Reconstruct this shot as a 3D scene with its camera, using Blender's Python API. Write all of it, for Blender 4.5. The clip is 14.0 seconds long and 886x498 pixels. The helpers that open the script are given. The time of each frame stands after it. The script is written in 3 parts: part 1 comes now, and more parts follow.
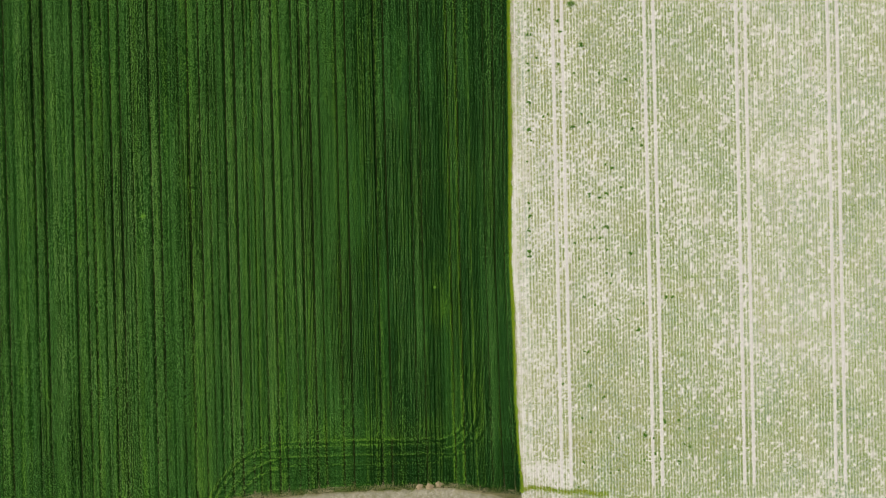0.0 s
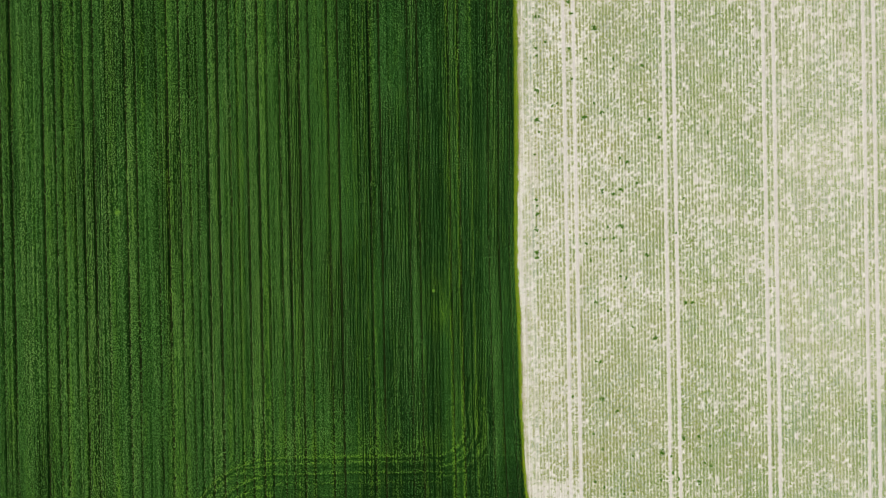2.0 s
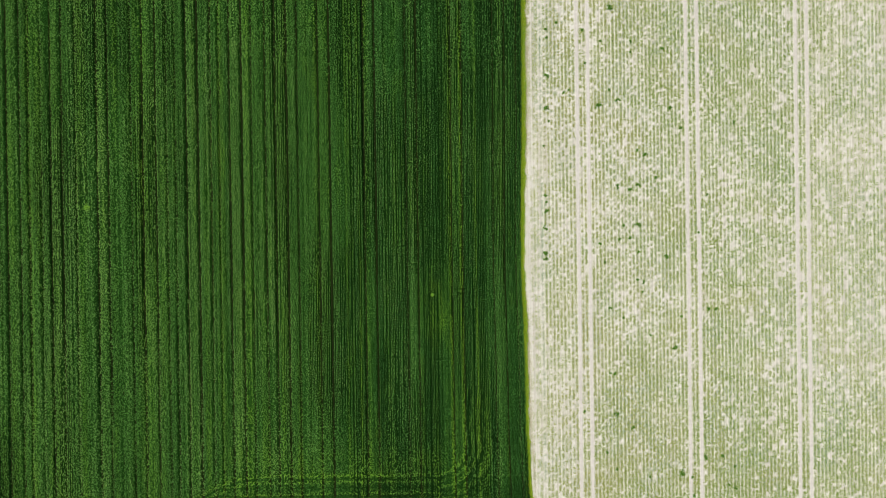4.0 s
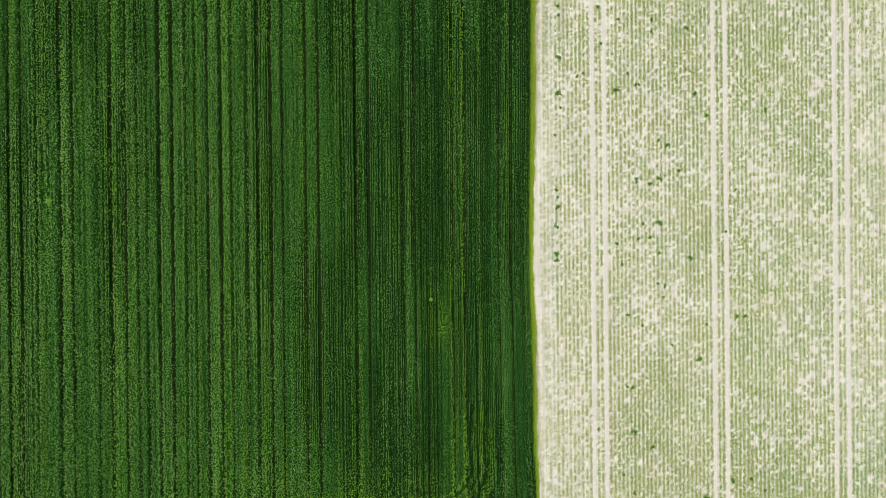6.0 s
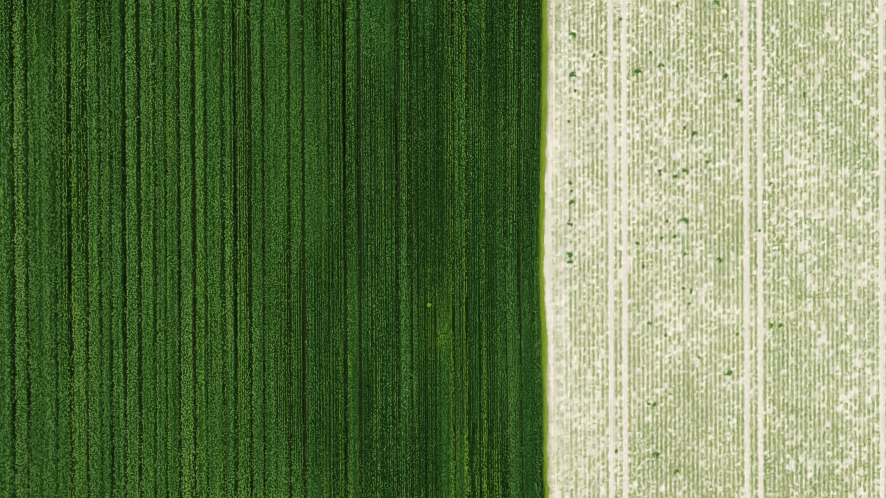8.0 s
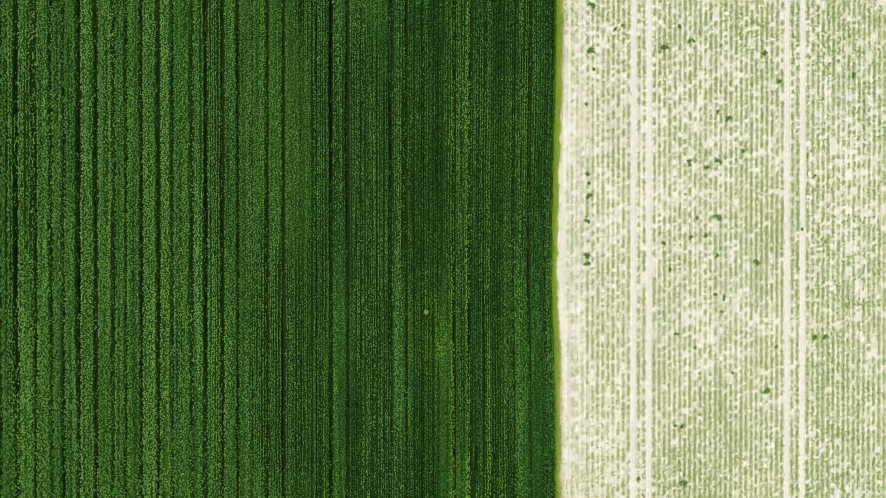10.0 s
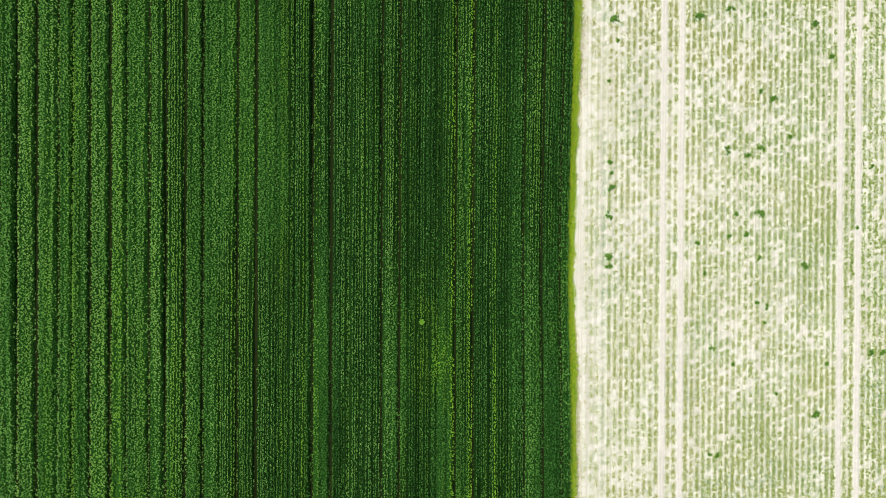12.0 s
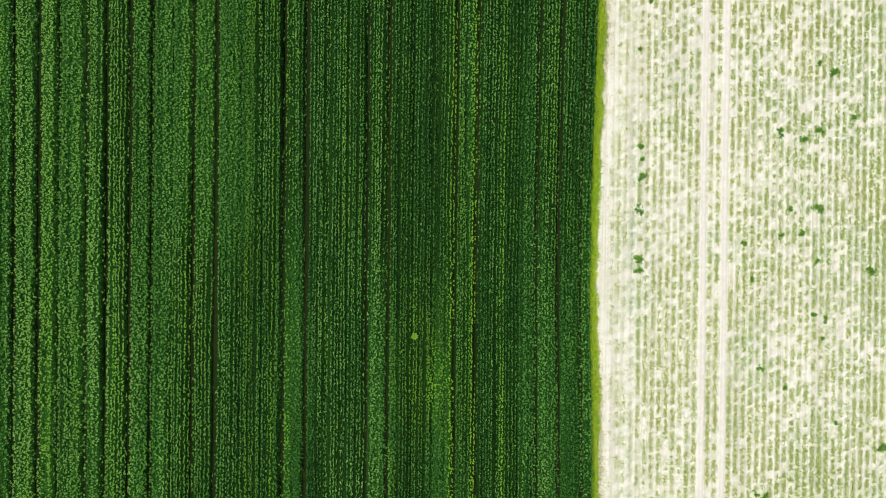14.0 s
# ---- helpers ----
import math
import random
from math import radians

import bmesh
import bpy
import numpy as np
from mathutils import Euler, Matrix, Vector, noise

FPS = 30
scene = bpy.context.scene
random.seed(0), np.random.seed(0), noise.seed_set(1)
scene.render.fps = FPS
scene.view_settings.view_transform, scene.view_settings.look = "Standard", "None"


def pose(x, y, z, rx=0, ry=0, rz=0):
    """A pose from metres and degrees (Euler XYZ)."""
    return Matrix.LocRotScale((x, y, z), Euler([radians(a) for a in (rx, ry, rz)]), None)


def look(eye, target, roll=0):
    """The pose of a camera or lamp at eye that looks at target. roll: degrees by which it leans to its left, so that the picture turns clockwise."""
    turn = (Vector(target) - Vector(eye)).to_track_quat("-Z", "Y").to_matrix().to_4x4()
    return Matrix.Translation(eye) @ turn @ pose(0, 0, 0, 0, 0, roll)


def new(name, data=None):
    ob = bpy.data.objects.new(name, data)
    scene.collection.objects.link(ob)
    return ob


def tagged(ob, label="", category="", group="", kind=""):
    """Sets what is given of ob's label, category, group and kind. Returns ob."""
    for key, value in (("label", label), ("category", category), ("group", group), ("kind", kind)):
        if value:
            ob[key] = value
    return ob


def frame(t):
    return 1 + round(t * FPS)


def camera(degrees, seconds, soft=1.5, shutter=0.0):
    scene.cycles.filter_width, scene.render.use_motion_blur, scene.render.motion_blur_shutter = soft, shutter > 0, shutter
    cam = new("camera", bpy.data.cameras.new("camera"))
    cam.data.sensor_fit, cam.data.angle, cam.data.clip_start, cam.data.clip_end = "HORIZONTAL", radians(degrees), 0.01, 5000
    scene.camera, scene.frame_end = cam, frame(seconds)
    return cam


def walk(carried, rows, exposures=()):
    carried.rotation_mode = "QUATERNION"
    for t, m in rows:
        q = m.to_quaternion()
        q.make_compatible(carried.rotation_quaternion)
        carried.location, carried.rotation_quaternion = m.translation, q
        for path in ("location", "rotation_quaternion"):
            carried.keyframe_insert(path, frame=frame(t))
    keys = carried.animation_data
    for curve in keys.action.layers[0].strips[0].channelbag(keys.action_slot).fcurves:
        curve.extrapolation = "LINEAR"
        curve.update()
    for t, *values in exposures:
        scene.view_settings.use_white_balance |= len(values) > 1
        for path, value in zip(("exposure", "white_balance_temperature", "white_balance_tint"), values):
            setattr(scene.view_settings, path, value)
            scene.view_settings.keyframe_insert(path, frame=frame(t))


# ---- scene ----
cam = camera(74.0, 14.0, soft=0.85)
# seconds, place in metres, turn in degrees
PATH = [
    (0.0, 0.890, 1.099, 96.474, -0.252, 0.077, -1.273),
    (0.5, 1.002, 1.091, 94.550, -0.241, 0.141, -1.219),
    (1.0, 1.095, 1.081, 92.623, -0.231, 0.197, -1.164),
    (1.5, 1.170, 1.070, 90.695, -0.222, 0.245, -1.108),
    (2.0, 1.229, 1.058, 88.763, -0.214, 0.285, -1.051),
    (2.5, 1.270, 1.045, 86.828, -0.207, 0.317, -0.993),
    (3.0, 1.297, 1.031, 84.891, -0.201, 0.341, -0.934),
    (3.5, 1.311, 1.016, 82.950, -0.196, 0.357, -0.874),
    (4.0, 1.311, 1.000, 81.006, -0.192, 0.365, -0.812),
    (4.5, 1.300, 0.984, 79.059, -0.189, 0.365, -0.750),
    (5.0, 1.279, 0.967, 77.108, -0.187, 0.358, -0.687),
    (5.5, 1.248, 0.950, 75.152, -0.186, 0.341, -0.622),
    (6.0, 1.208, 0.933, 73.193, -0.186, 0.317, -0.557),
    (6.5, 1.162, 0.916, 71.229, -0.187, 0.286, -0.491),
    (7.0, 1.109, 0.899, 69.262, -0.189, 0.246, -0.423),
    (7.5, 1.051, 0.882, 67.288, -0.192, 0.198, -0.355),
    (8.0, 0.989, 0.865, 65.311, -0.196, 0.142, -0.285),
    (8.5, 0.924, 0.849, 63.329, -0.201, 0.078, -0.215),
    (9.0, 0.857, 0.834, 61.341, -0.207, 0.006, -0.143),
    (9.5, 0.790, 0.819, 59.348, -0.214, -0.073, -0.070),
    (10.0, 0.722, 0.805, 57.349, -0.222, -0.161, 0.003),
    (10.5, 0.657, 0.792, 55.345, -0.231, -0.257, 0.078),
    (11.0, 0.593, 0.780, 53.335, -0.241, -0.361, 0.154),
    (11.5, 0.533, 0.770, 51.318, -0.252, -0.473, 0.231),
    (12.0, 0.478, 0.760, 49.295, -0.265, -0.592, 0.308),
    (12.5, 0.428, 0.753, 47.266, -0.278, -0.720, 0.387),
    (13.0, 0.386, 0.747, 45.231, -0.292, -0.856, 0.467),
    (13.5, 0.351, 0.743, 43.188, -0.307, -1.000, 0.548),
    (14.0, 0.325, 0.740, 41.138, -0.323, -1.151, 0.630),
]
walk(cam, [(r[0], pose(*r[1:])) for r in PATH], [(0.0, -0.28, 6500, 10), (7.0, -0.06, 6500, 9), (14.0, 0.13, 6450, 7)])

# ---- hazy sky, veiled sun ----
SUN_TURN, SUN_HEIGHT = -75.0, 60.0     # degrees from north towards east, degrees up
world = bpy.data.worlds.new("world")
scene.world = world
world.use_nodes = True
wn = world.node_tree
sky = wn.nodes.new("ShaderNodeTexSky")
sky.sky_type, sky.sun_disc = 'NISHITA', False
sky.sun_elevation, sky.sun_rotation = radians(SUN_HEIGHT), radians(SUN_TURN)
cloud = wn.nodes.new("ShaderNodeHueSaturation")
cloud.inputs["Saturation"].default_value = 0.35
wn.links.new(sky.outputs[0], cloud.inputs["Color"])
wn.links.new(cloud.outputs[0], wn.nodes["Background"].inputs[0])
wn.nodes["Background"].inputs[1].default_value = 0.06
sun = new("sun", bpy.data.lights.new("sun", "SUN"))
sun.data.energy, sun.data.angle, sun.data.color = 3.2, radians(10.0), (1.0, 0.95, 0.84)
a, h = radians(SUN_TURN), radians(SUN_HEIGHT)
sun.matrix_world = look((80 * math.sin(a) * math.cos(h), 80 * math.cos(a) * math.cos(h), 80 * math.sin(h)), (0, 0, 0))


# ---- materials ----
def material(name, rough=0.8, spec=0.3):
    m = bpy.data.materials.new(name)
    m.use_nodes = True
    b = m.node_tree.nodes["Principled BSDF"]
    b.inputs["Roughness"].default_value = rough
    b.inputs["Specular IOR Level"].default_value = spec
    return m, m.node_tree, b


def node(nt, kind, **values):
    n = nt.nodes.new("ShaderNode" + kind)
    for k, v in values.items():
        n.inputs[k.replace("_", " ")].default_value = v
    return n


def noise_at(nt, scale, stretch=(1, 1, 1), detail=4.0, rough=0.55):
    geo = nt.nodes.new("ShaderNodeNewGeometry")
    mul = nt.nodes.new("ShaderNodeVectorMath")
    mul.operation = 'MULTIPLY'
    mul.inputs[1].default_value = stretch
    nt.links.new(geo.outputs["Position"], mul.inputs[0])
    n = node(nt, "TexNoise", Scale=scale, Detail=detail, Roughness=rough)
    nt.links.new(mul.outputs[0], n.inputs["Vector"])
    return n.outputs["Fac"]


def ramp(nt, fac, stops):
    r = nt.nodes.new("ShaderNodeValToRGB")
    while len(r.color_ramp.elements) < len(stops):
        r.color_ramp.elements.new(0.5)
    for e, (at, col) in zip(r.color_ramp.elements, stops):
        e.position, e.color = at, (*col, 1)
    nt.links.new(fac, r.inputs[0])
    return r.outputs[0]


def mix(nt, fac, one, two, kind='MIX'):
    m = nt.nodes.new("ShaderNodeMix")
    m.data_type, m.blend_type = 'RGBA', kind
    for value, socket in ((fac, m.inputs[0]), (one, m.inputs[6]), (two, m.inputs[7])):
        if hasattr(value, "is_output"):
            nt.links.new(value, socket)
        else:
            socket.default_value = value if isinstance(value, float) else (*value, 1)
    return m.outputs[2]


def bump(nt, b, height, strength, distance):
    n = node(nt, "Bump", Strength=strength, Distance=distance)
    nt.links.new(height, n.inputs["Height"])
    nt.links.new(n.outputs[0], b.inputs["Normal"])


def island(nt):
    return nt.nodes.new("ShaderNodeNewGeometry").outputs["Random Per Island"]


def attribute(nt, name):
    n = nt.nodes.new("ShaderNodeAttribute")
    n.attribute_name = name
    return n.outputs["Fac"]


def leaf_material(name, stops, yellow, rough=0.5, spec=0.4, through_leaf=0.25):
    """Leaves that differ one by one, yellower where the attribute yellow is high."""
    m, nt, b = material(name, rough, spec)
    col = ramp(nt, island(nt), stops)
    col = mix(nt, attribute(nt, "yellow"), col, yellow)
    nt.links.new(col, b.inputs["Base Color"])
    t = nt.nodes.new("ShaderNodeBsdfTranslucent")
    nt.links.new(col, t.inputs[0])
    s = nt.nodes.new("ShaderNodeMixShader")
    s.inputs[0].default_value = through_leaf
    nt.links.new(b.outputs[0], s.inputs[1])
    nt.links.new(t.outputs[0], s.inputs[2])
    nt.links.new(s.outputs[0], nt.nodes["Material Output"].inputs[0])
    return m


def crop_leaf_material():
    """Plants that differ in tone one by one, with leaves that differ a little within a plant."""
    m, nt, b = material("crop_leaf", 0.6, 0.08)
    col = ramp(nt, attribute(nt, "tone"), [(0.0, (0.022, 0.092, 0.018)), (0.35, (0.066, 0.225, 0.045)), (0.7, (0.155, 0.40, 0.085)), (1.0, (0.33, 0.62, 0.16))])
    col = mix(nt, 1.0, col, ramp(nt, island(nt), [(0.0, (0.35, 0.38, 0.35)), (0.5, (0.85, 0.85, 0.85)), (1.0, (1.0, 1.0, 1.0))]), 'MULTIPLY')
    col = mix(nt, attribute(nt, "yellow"), col, (0.26, 0.53, 0.045))
    nt.links.new(col, b.inputs["Base Color"])
    t = nt.nodes.new("ShaderNodeBsdfTranslucent")
    nt.links.new(col, t.inputs[0])
    s = nt.nodes.new("ShaderNodeMixShader")
    s.inputs[0].default_value = 0.3
    nt.links.new(b.outputs[0], s.inputs[1])
    nt.links.new(t.outputs[0], s.inputs[2])
    nt.links.new(s.outputs[0], nt.nodes["Material Output"].inputs[0])
    return m


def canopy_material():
    m, nt, b = material("shaded_canopy", 0.8, 0.03)
    # the dark stops put the shade among leaves and stems into the colour
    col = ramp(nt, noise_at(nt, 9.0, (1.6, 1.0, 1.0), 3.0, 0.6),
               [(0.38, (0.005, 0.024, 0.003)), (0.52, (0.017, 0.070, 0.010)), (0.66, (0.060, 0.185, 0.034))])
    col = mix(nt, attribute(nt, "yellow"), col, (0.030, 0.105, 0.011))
    # darkened where drill rows stand open, in place of shade between them
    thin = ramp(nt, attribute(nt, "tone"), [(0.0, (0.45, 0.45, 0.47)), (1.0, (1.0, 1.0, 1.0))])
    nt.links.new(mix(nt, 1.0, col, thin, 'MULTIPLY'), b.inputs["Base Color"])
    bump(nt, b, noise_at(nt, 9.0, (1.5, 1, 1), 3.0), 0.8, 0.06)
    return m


def soil_material(name, low, high, damp, patch=0.12, relief=0.5, film=None):
    m, nt, b = material(name, 0.95, 0.03)
    col = ramp(nt, noise_at(nt, 2.2, detail=6.0, rough=0.65), [(0.3, low), (0.7, high)])
    col = mix(nt, ramp(nt, noise_at(nt, patch), [(0.45, (0, 0, 0)), (0.72, (0.6, 0.6, 0.6))]), col, damp)
    if film:
        col = mix(nt, ramp(nt, noise_at(nt, 1.0, (4.0, 0.05, 1.0), 3.0), [(0.42, (0, 0, 0)), (0.62, (0.4, 0.4, 0.4))]), col, (0.54, 0.485, 0.42))
        veil = mix(nt, 1.0, ramp(nt, noise_at(nt, 2.6, (1.3, 0.9, 1.0), 4.0, 0.7), [(0.36, (0.12, 0.12, 0.12)), (0.58, (1, 1, 1))]),
                   attribute(nt, "yellow"), 'MULTIPLY')
        thin = ramp(nt, attribute(nt, "yellow"), [(0.10, (1.0, 1.0, 1.0)), (0.34, (0.95, 0.96, 0.89))])
        col = mix(nt, 1.0, col, thin, 'MULTIPLY')
        tint = mix(nt, ramp(nt, noise_at(nt, 0.16, (1.0, 0.7, 1.0), 3.0), [(0.42, (0, 0, 0)), (0.60, (1, 1, 1))]), film, (0.31, 0.375, 0.155))
        col = mix(nt, veil, col, tint)
    nt.links.new(col, b.inputs["Base Color"])
    bump(nt, b, noise_at(nt, 7.0, detail=5.0, rough=0.7), relief, 0.05)
    return m


SHADED_CANOPY = canopy_material()
BLADE = crop_leaf_material()
BEET = leaf_material("beet_leaf", [(0.0, (0.27, 0.42, 0.09)), (0.5, (0.42, 0.55, 0.175)), (1.0, (0.57, 0.66, 0.29))], (0.56, 0.56, 0.20), 0.6, 0.2, 0.5)
WEED = leaf_material("weed_leaf", [(0.0, (0.11, 0.28, 0.035)), (0.6, (0.18, 0.42, 0.065)), (1.0, (0.28, 0.52, 0.12))], (0.25, 0.34, 0.05), 0.6, 0.12, 0.5)
GRASS = leaf_material("margin_grass", [(0.0, (0.05, 0.18, 0.008)), (0.25, (0.24, 0.47, 0.012)), (0.8, (0.50, 0.66, 0.025)), (1.0, (0.62, 0.62, 0.10))],
                      (0.46, 0.50, 0.04), 0.6, 0.3, 0.35)
VERGE = leaf_material("verge_grass", [(0.0, (0.08, 0.13, 0.02)), (0.5, (0.20, 0.24, 0.06)), (1.0, (0.36, 0.36, 0.13))], (0.52, 0.46, 0.26), 0.7, 0.2)
STEM, nt, b = material("weed_stem", 0.7)
nt.links.new(ramp(nt, noise_at(nt, 12.0), [(0.3, (0.03, 0.06, 0.02)), (0.7, (0.07, 0.10, 0.03))]), b.inputs["Base Color"])
PALE_SOIL = soil_material("pale_chalky_soil", (0.82, 0.79, 0.725), (0.93, 0.908, 0.85), (0.78, 0.75, 0.67), film=(0.168, 0.305, 0.137))
PACKED_SOIL = soil_material("packed_soil", (0.71, 0.68, 0.635), (0.84, 0.805, 0.765), (0.67, 0.64, 0.59), 0.2, 0.3)
# weedy green soil, with the shade of the crop gaps mixed into its colour
SHADED_SOIL = soil_material("shaded_weedy_soil", (0.013, 0.022, 0.006), (0.025, 0.034, 0.010), (0.010, 0.020, 0.005), 0.05, 0.6)
FAR_GROUND = soil_material("far_fields", (0.06, 0.09, 0.025), (0.13, 0.15, 0.05), (0.20, 0.17, 0.10), 0.012, 0.6)
TRACK_DIRT = soil_material("track_dirt", (0.27, 0.25, 0.17), (0.58, 0.54, 0.42), (0.22, 0.23, 0.13), 0.7, 0.9)
HEAP_DIRT = soil_material("heap_dirt", (0.34, 0.26, 0.15), (0.56, 0.45, 0.29), (0.30, 0.24, 0.14), 0.8, 0.8)

# ---- tools ----
rng = np.random.default_rng(7)
TABLE = rng.random((256, 256))


def value_noise(x, y, sx, sy, seed=0):
    """Smooth noise from 0 to 1, with cells of sx by sy metres."""
    u, v = np.asarray(x) / sx + 37.3 * seed, np.asarray(y) / sy + 91.7 * seed
    i, j = np.floor(u).astype(int), np.floor(v).astype(int)
    f, g = u - i, v - j
    f, g = f * f * (3 - 2 * f), g * g * (3 - 2 * g)
    a, b, c, d = TABLE[i % 256, j % 256], TABLE[(i + 1) % 256, j % 256], TABLE[i % 256, (j + 1) % 256], TABLE[(i + 1) % 256, (j + 1) % 256]
    return (a * (1 - f) + b * f) * (1 - g) + (c * (1 - f) + d * f) * g


def quads(name, verts, faces, mat, smooth=False, yellow=None, tone=None):
    """A mesh from arrays of corners and four-cornered faces."""
    me = bpy.data.meshes.new(name)
    me.vertices.add(len(verts))
    me.vertices.foreach_set("co", np.ascontiguousarray(verts, dtype=np.float32).ravel())
    me.loops.add(4 * len(faces))
    me.loops.foreach_set("vertex_index", np.ascontiguousarray(faces, dtype=np.int32).ravel())
    me.polygons.add(len(faces))
    me.polygons.foreach_set("loop_start", np.arange(0, 4 * len(faces), 4, dtype=np.int32))
    if smooth:
        me.polygons.foreach_set("use_smooth", np.ones(len(faces), dtype=bool))
    if yellow is not None:
        me.attributes.new("yellow", 'FLOAT', 'POINT').data.foreach_set("value", np.ascontiguousarray(yellow, dtype=np.float32))
    if tone is not None:
        me.attributes.new("tone", 'FLOAT', 'POINT').data.foreach_set("value", np.ascontiguousarray(tone, dtype=np.float32))
    me.update(calc_edges=True)
    me.validate()
    me.materials.append(mat)
    return me


def grid_faces(rows, cols):
    k = (np.arange(rows - 1)[:, None] * cols + np.arange(cols - 1)[None, :]).ravel()
    return np.stack([k, k + 1, k + cols + 1, k + cols], 1)


def leaves(x, y, z, way, rise, length, width, droop=0.0, taper=0.35):
    """One leaf of four corners a place: from its foot along way, rising, wide in the middle."""
    n = len(x)
    dx, dy, dz = np.cos(way) * np.cos(rise), np.sin(way) * np.cos(rise), np.sin(rise)
    sx, sy = -np.sin(way), np.cos(way)
    v = np.empty((n, 4, 3))
    for k, (along, side, drop) in enumerate(((0, 0.12, 0), (0.55, 0.5, 0), (1.0, -taper * 0.2, 1), (0.5, -0.5, 0))):
        v[:, k, 0] = x + dx * length * along + sx * width * side
        v[:, k, 1] = y + dy * length * along + sy * width * side
        v[:, k, 2] = z + dz * length * along - droop * length * drop
    return v.reshape(-1, 3), np.arange(4 * n).reshape(-1, 4)


def part(name, me, parent, label=""):
    ob = new(name, me)
    ob.parent = parent
    return tagged(ob, label)


def thing(name, place, label, category, group="", kind=""):
    ob = new(name)
    ob.location = place
    return tagged(ob, label, category, group, kind)


# ---- plan ----
NORTH, SOUTH = 47.0, -44.0
WEST, EAST = -79.0, 82.0


def edge(y):
    """The crop's eastern edge."""
    return np.interp(y, (-45, -38, -33, -24, -15, -9, -3, 3, 10, 18, 32, 48), (12.9, 12.75, 12.35, 12.0, 11.93, 11.78, 11.6, 11.6, 11.75, 11.95, 12.05, 12.3))


def crop_end(x):
    """The crop's southern end, along the dirt track."""
    return np.interp(x, (-85, -45, -30, -17, -8, 1.4, 6, 12.5), (-47, -41, -38.8, -38.2, -38, -38, -38.6, -39.6))


def bent(x, y):
    """Lines of the crop follow its edge where they come near it."""
    return x + (edge(y) - 11.65) * np.exp(-np.maximum(11.65 - x, 0) / 5.0)


# ---- ground ----
def ground():
    near = [-1500, -400, -150, WEST - 8, EAST + 14, 150, 400, 1500]
    far = [-1500, -400, -150, SOUTH - 10, NORTH + 10, 150, 400, 1500]
    xs = np.unique(np.concatenate([near, np.linspace(WEST - 8, EAST + 14, 60)]))
    ys = np.unique(np.concatenate([far, np.linspace(SOUTH - 10, NORTH + 10, 40)]))
    gx, gy = np.meshgrid(xs, ys)
    inside = (np.abs(gx) < 90) & (np.abs(gy) < 55)
    gz = np.where(inside, 0.04 * (value_noise(gx, gy, 5, 5, 3) - 0.5) - 0.02, -0.05)
    v = np.stack([gx, gy, gz], 2).reshape(-1, 3)
    ob = new("ground", quads("ground", v, grid_faces(len(ys), len(xs)), SHADED_SOIL, True))
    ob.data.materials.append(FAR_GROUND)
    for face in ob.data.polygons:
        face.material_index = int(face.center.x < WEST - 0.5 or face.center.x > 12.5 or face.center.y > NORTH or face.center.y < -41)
    tagged(ob, "weedy soil under the crop, coloured dark for its shade, rough grass ground all around", "ground", kind="structure")


def cover(x, y):
    """How much of the beet stands, from 0 to 1."""
    c = 0.70 + 0.34 * (value_noise(x, y, 7, 10, 21) - 0.5) + 0.28 * (value_noise(x, y, 2.2, 2.6, 22) - 0.5)
    c = c - 0.12 * np.exp(-np.maximum(x - 12.5, 0) / 2.2) + 0.14 * np.exp(-((x - 36) / 9) ** 2) + 0.30 * np.clip((-y - 10) / 22, 0, 1) * np.clip((x - 18) / 6, 0, 1)
    c = c - 0.5 * ((x < 20.8) & (y < -35.5 + 1.5 * value_noise(x, y, 2, 2, 23)))
    return c


def crusts(x, y, cell, size, seed):
    """Round crusted spots strewn over the ground, one a cell at most: 1 in a spot's middle, 0 outside; size is in cells."""
    u, v = x / cell, y / cell
    i, j = np.floor(u).astype(int), np.floor(v).astype(int)
    best = np.zeros_like(u)
    for di in (-1, 0, 1):
        for dj in (-1, 0, 1):
            a, b = i + di, j + dj
            px, py = a + TABLE[(a * 7 + seed) % 256, (b * 3) % 256], b + TABLE[(b * 5 + seed) % 256, (a * 11) % 256]
            r = size * (0.25 + 1.1 * TABLE[(a + 3 * seed) % 256, (b + seed) % 256])
            best = np.maximum(best, np.clip(1.35 * (1.05 - np.hypot(u - px, v - py) / r), 0, 1))
    return best


def bare(x, y):
    """Bare crusted spots in the beet, 0 to 1, thinner and denser in drifts."""
    drift = 0.5 * (value_noise(x, y, 3, 4, 45) - 0.5) + 0.04 * np.exp(-((x - 52) / 10) ** 2) * np.clip((y + 20) / 14, 0, 1) - 0.2 * np.exp(-((x - 31) / 7) ** 2) * np.clip((4 - y) / 12, 0, 1)
    wx = x + 0.22 * (value_noise(x, y, 0.4, 0.4, 46) - 0.5)
    wy = y + 0.3 * (value_noise(x, y, 0.4, 0.4, 47) - 0.5)
    east = np.clip((x - 36) / 10, 0, 1)
    spots = np.maximum((1 - 0.85 * east) * crusts(wx, wy, 0.55, 0.37 + 0.30 * drift, 3), crusts(wx, wy, 1.0, 0.25 + 0.3 * drift, 19))
    spots = np.maximum(spots, east * crusts(wx, wy, 1.35, 0.33 + 0.3 * drift, 31))
    grain = 0.62 * value_noise(x - 20.48, y, 0.5, 0.62, 40) + 0.38 * value_noise(x - 20.48, y, 0.5, 0.27, 50)
    return np.clip(spots * (0.45 + 0.8 * grain) + 0.8 * np.clip(grain - 0.68 + 0.2 * drift, 0, 1), 0, 1)


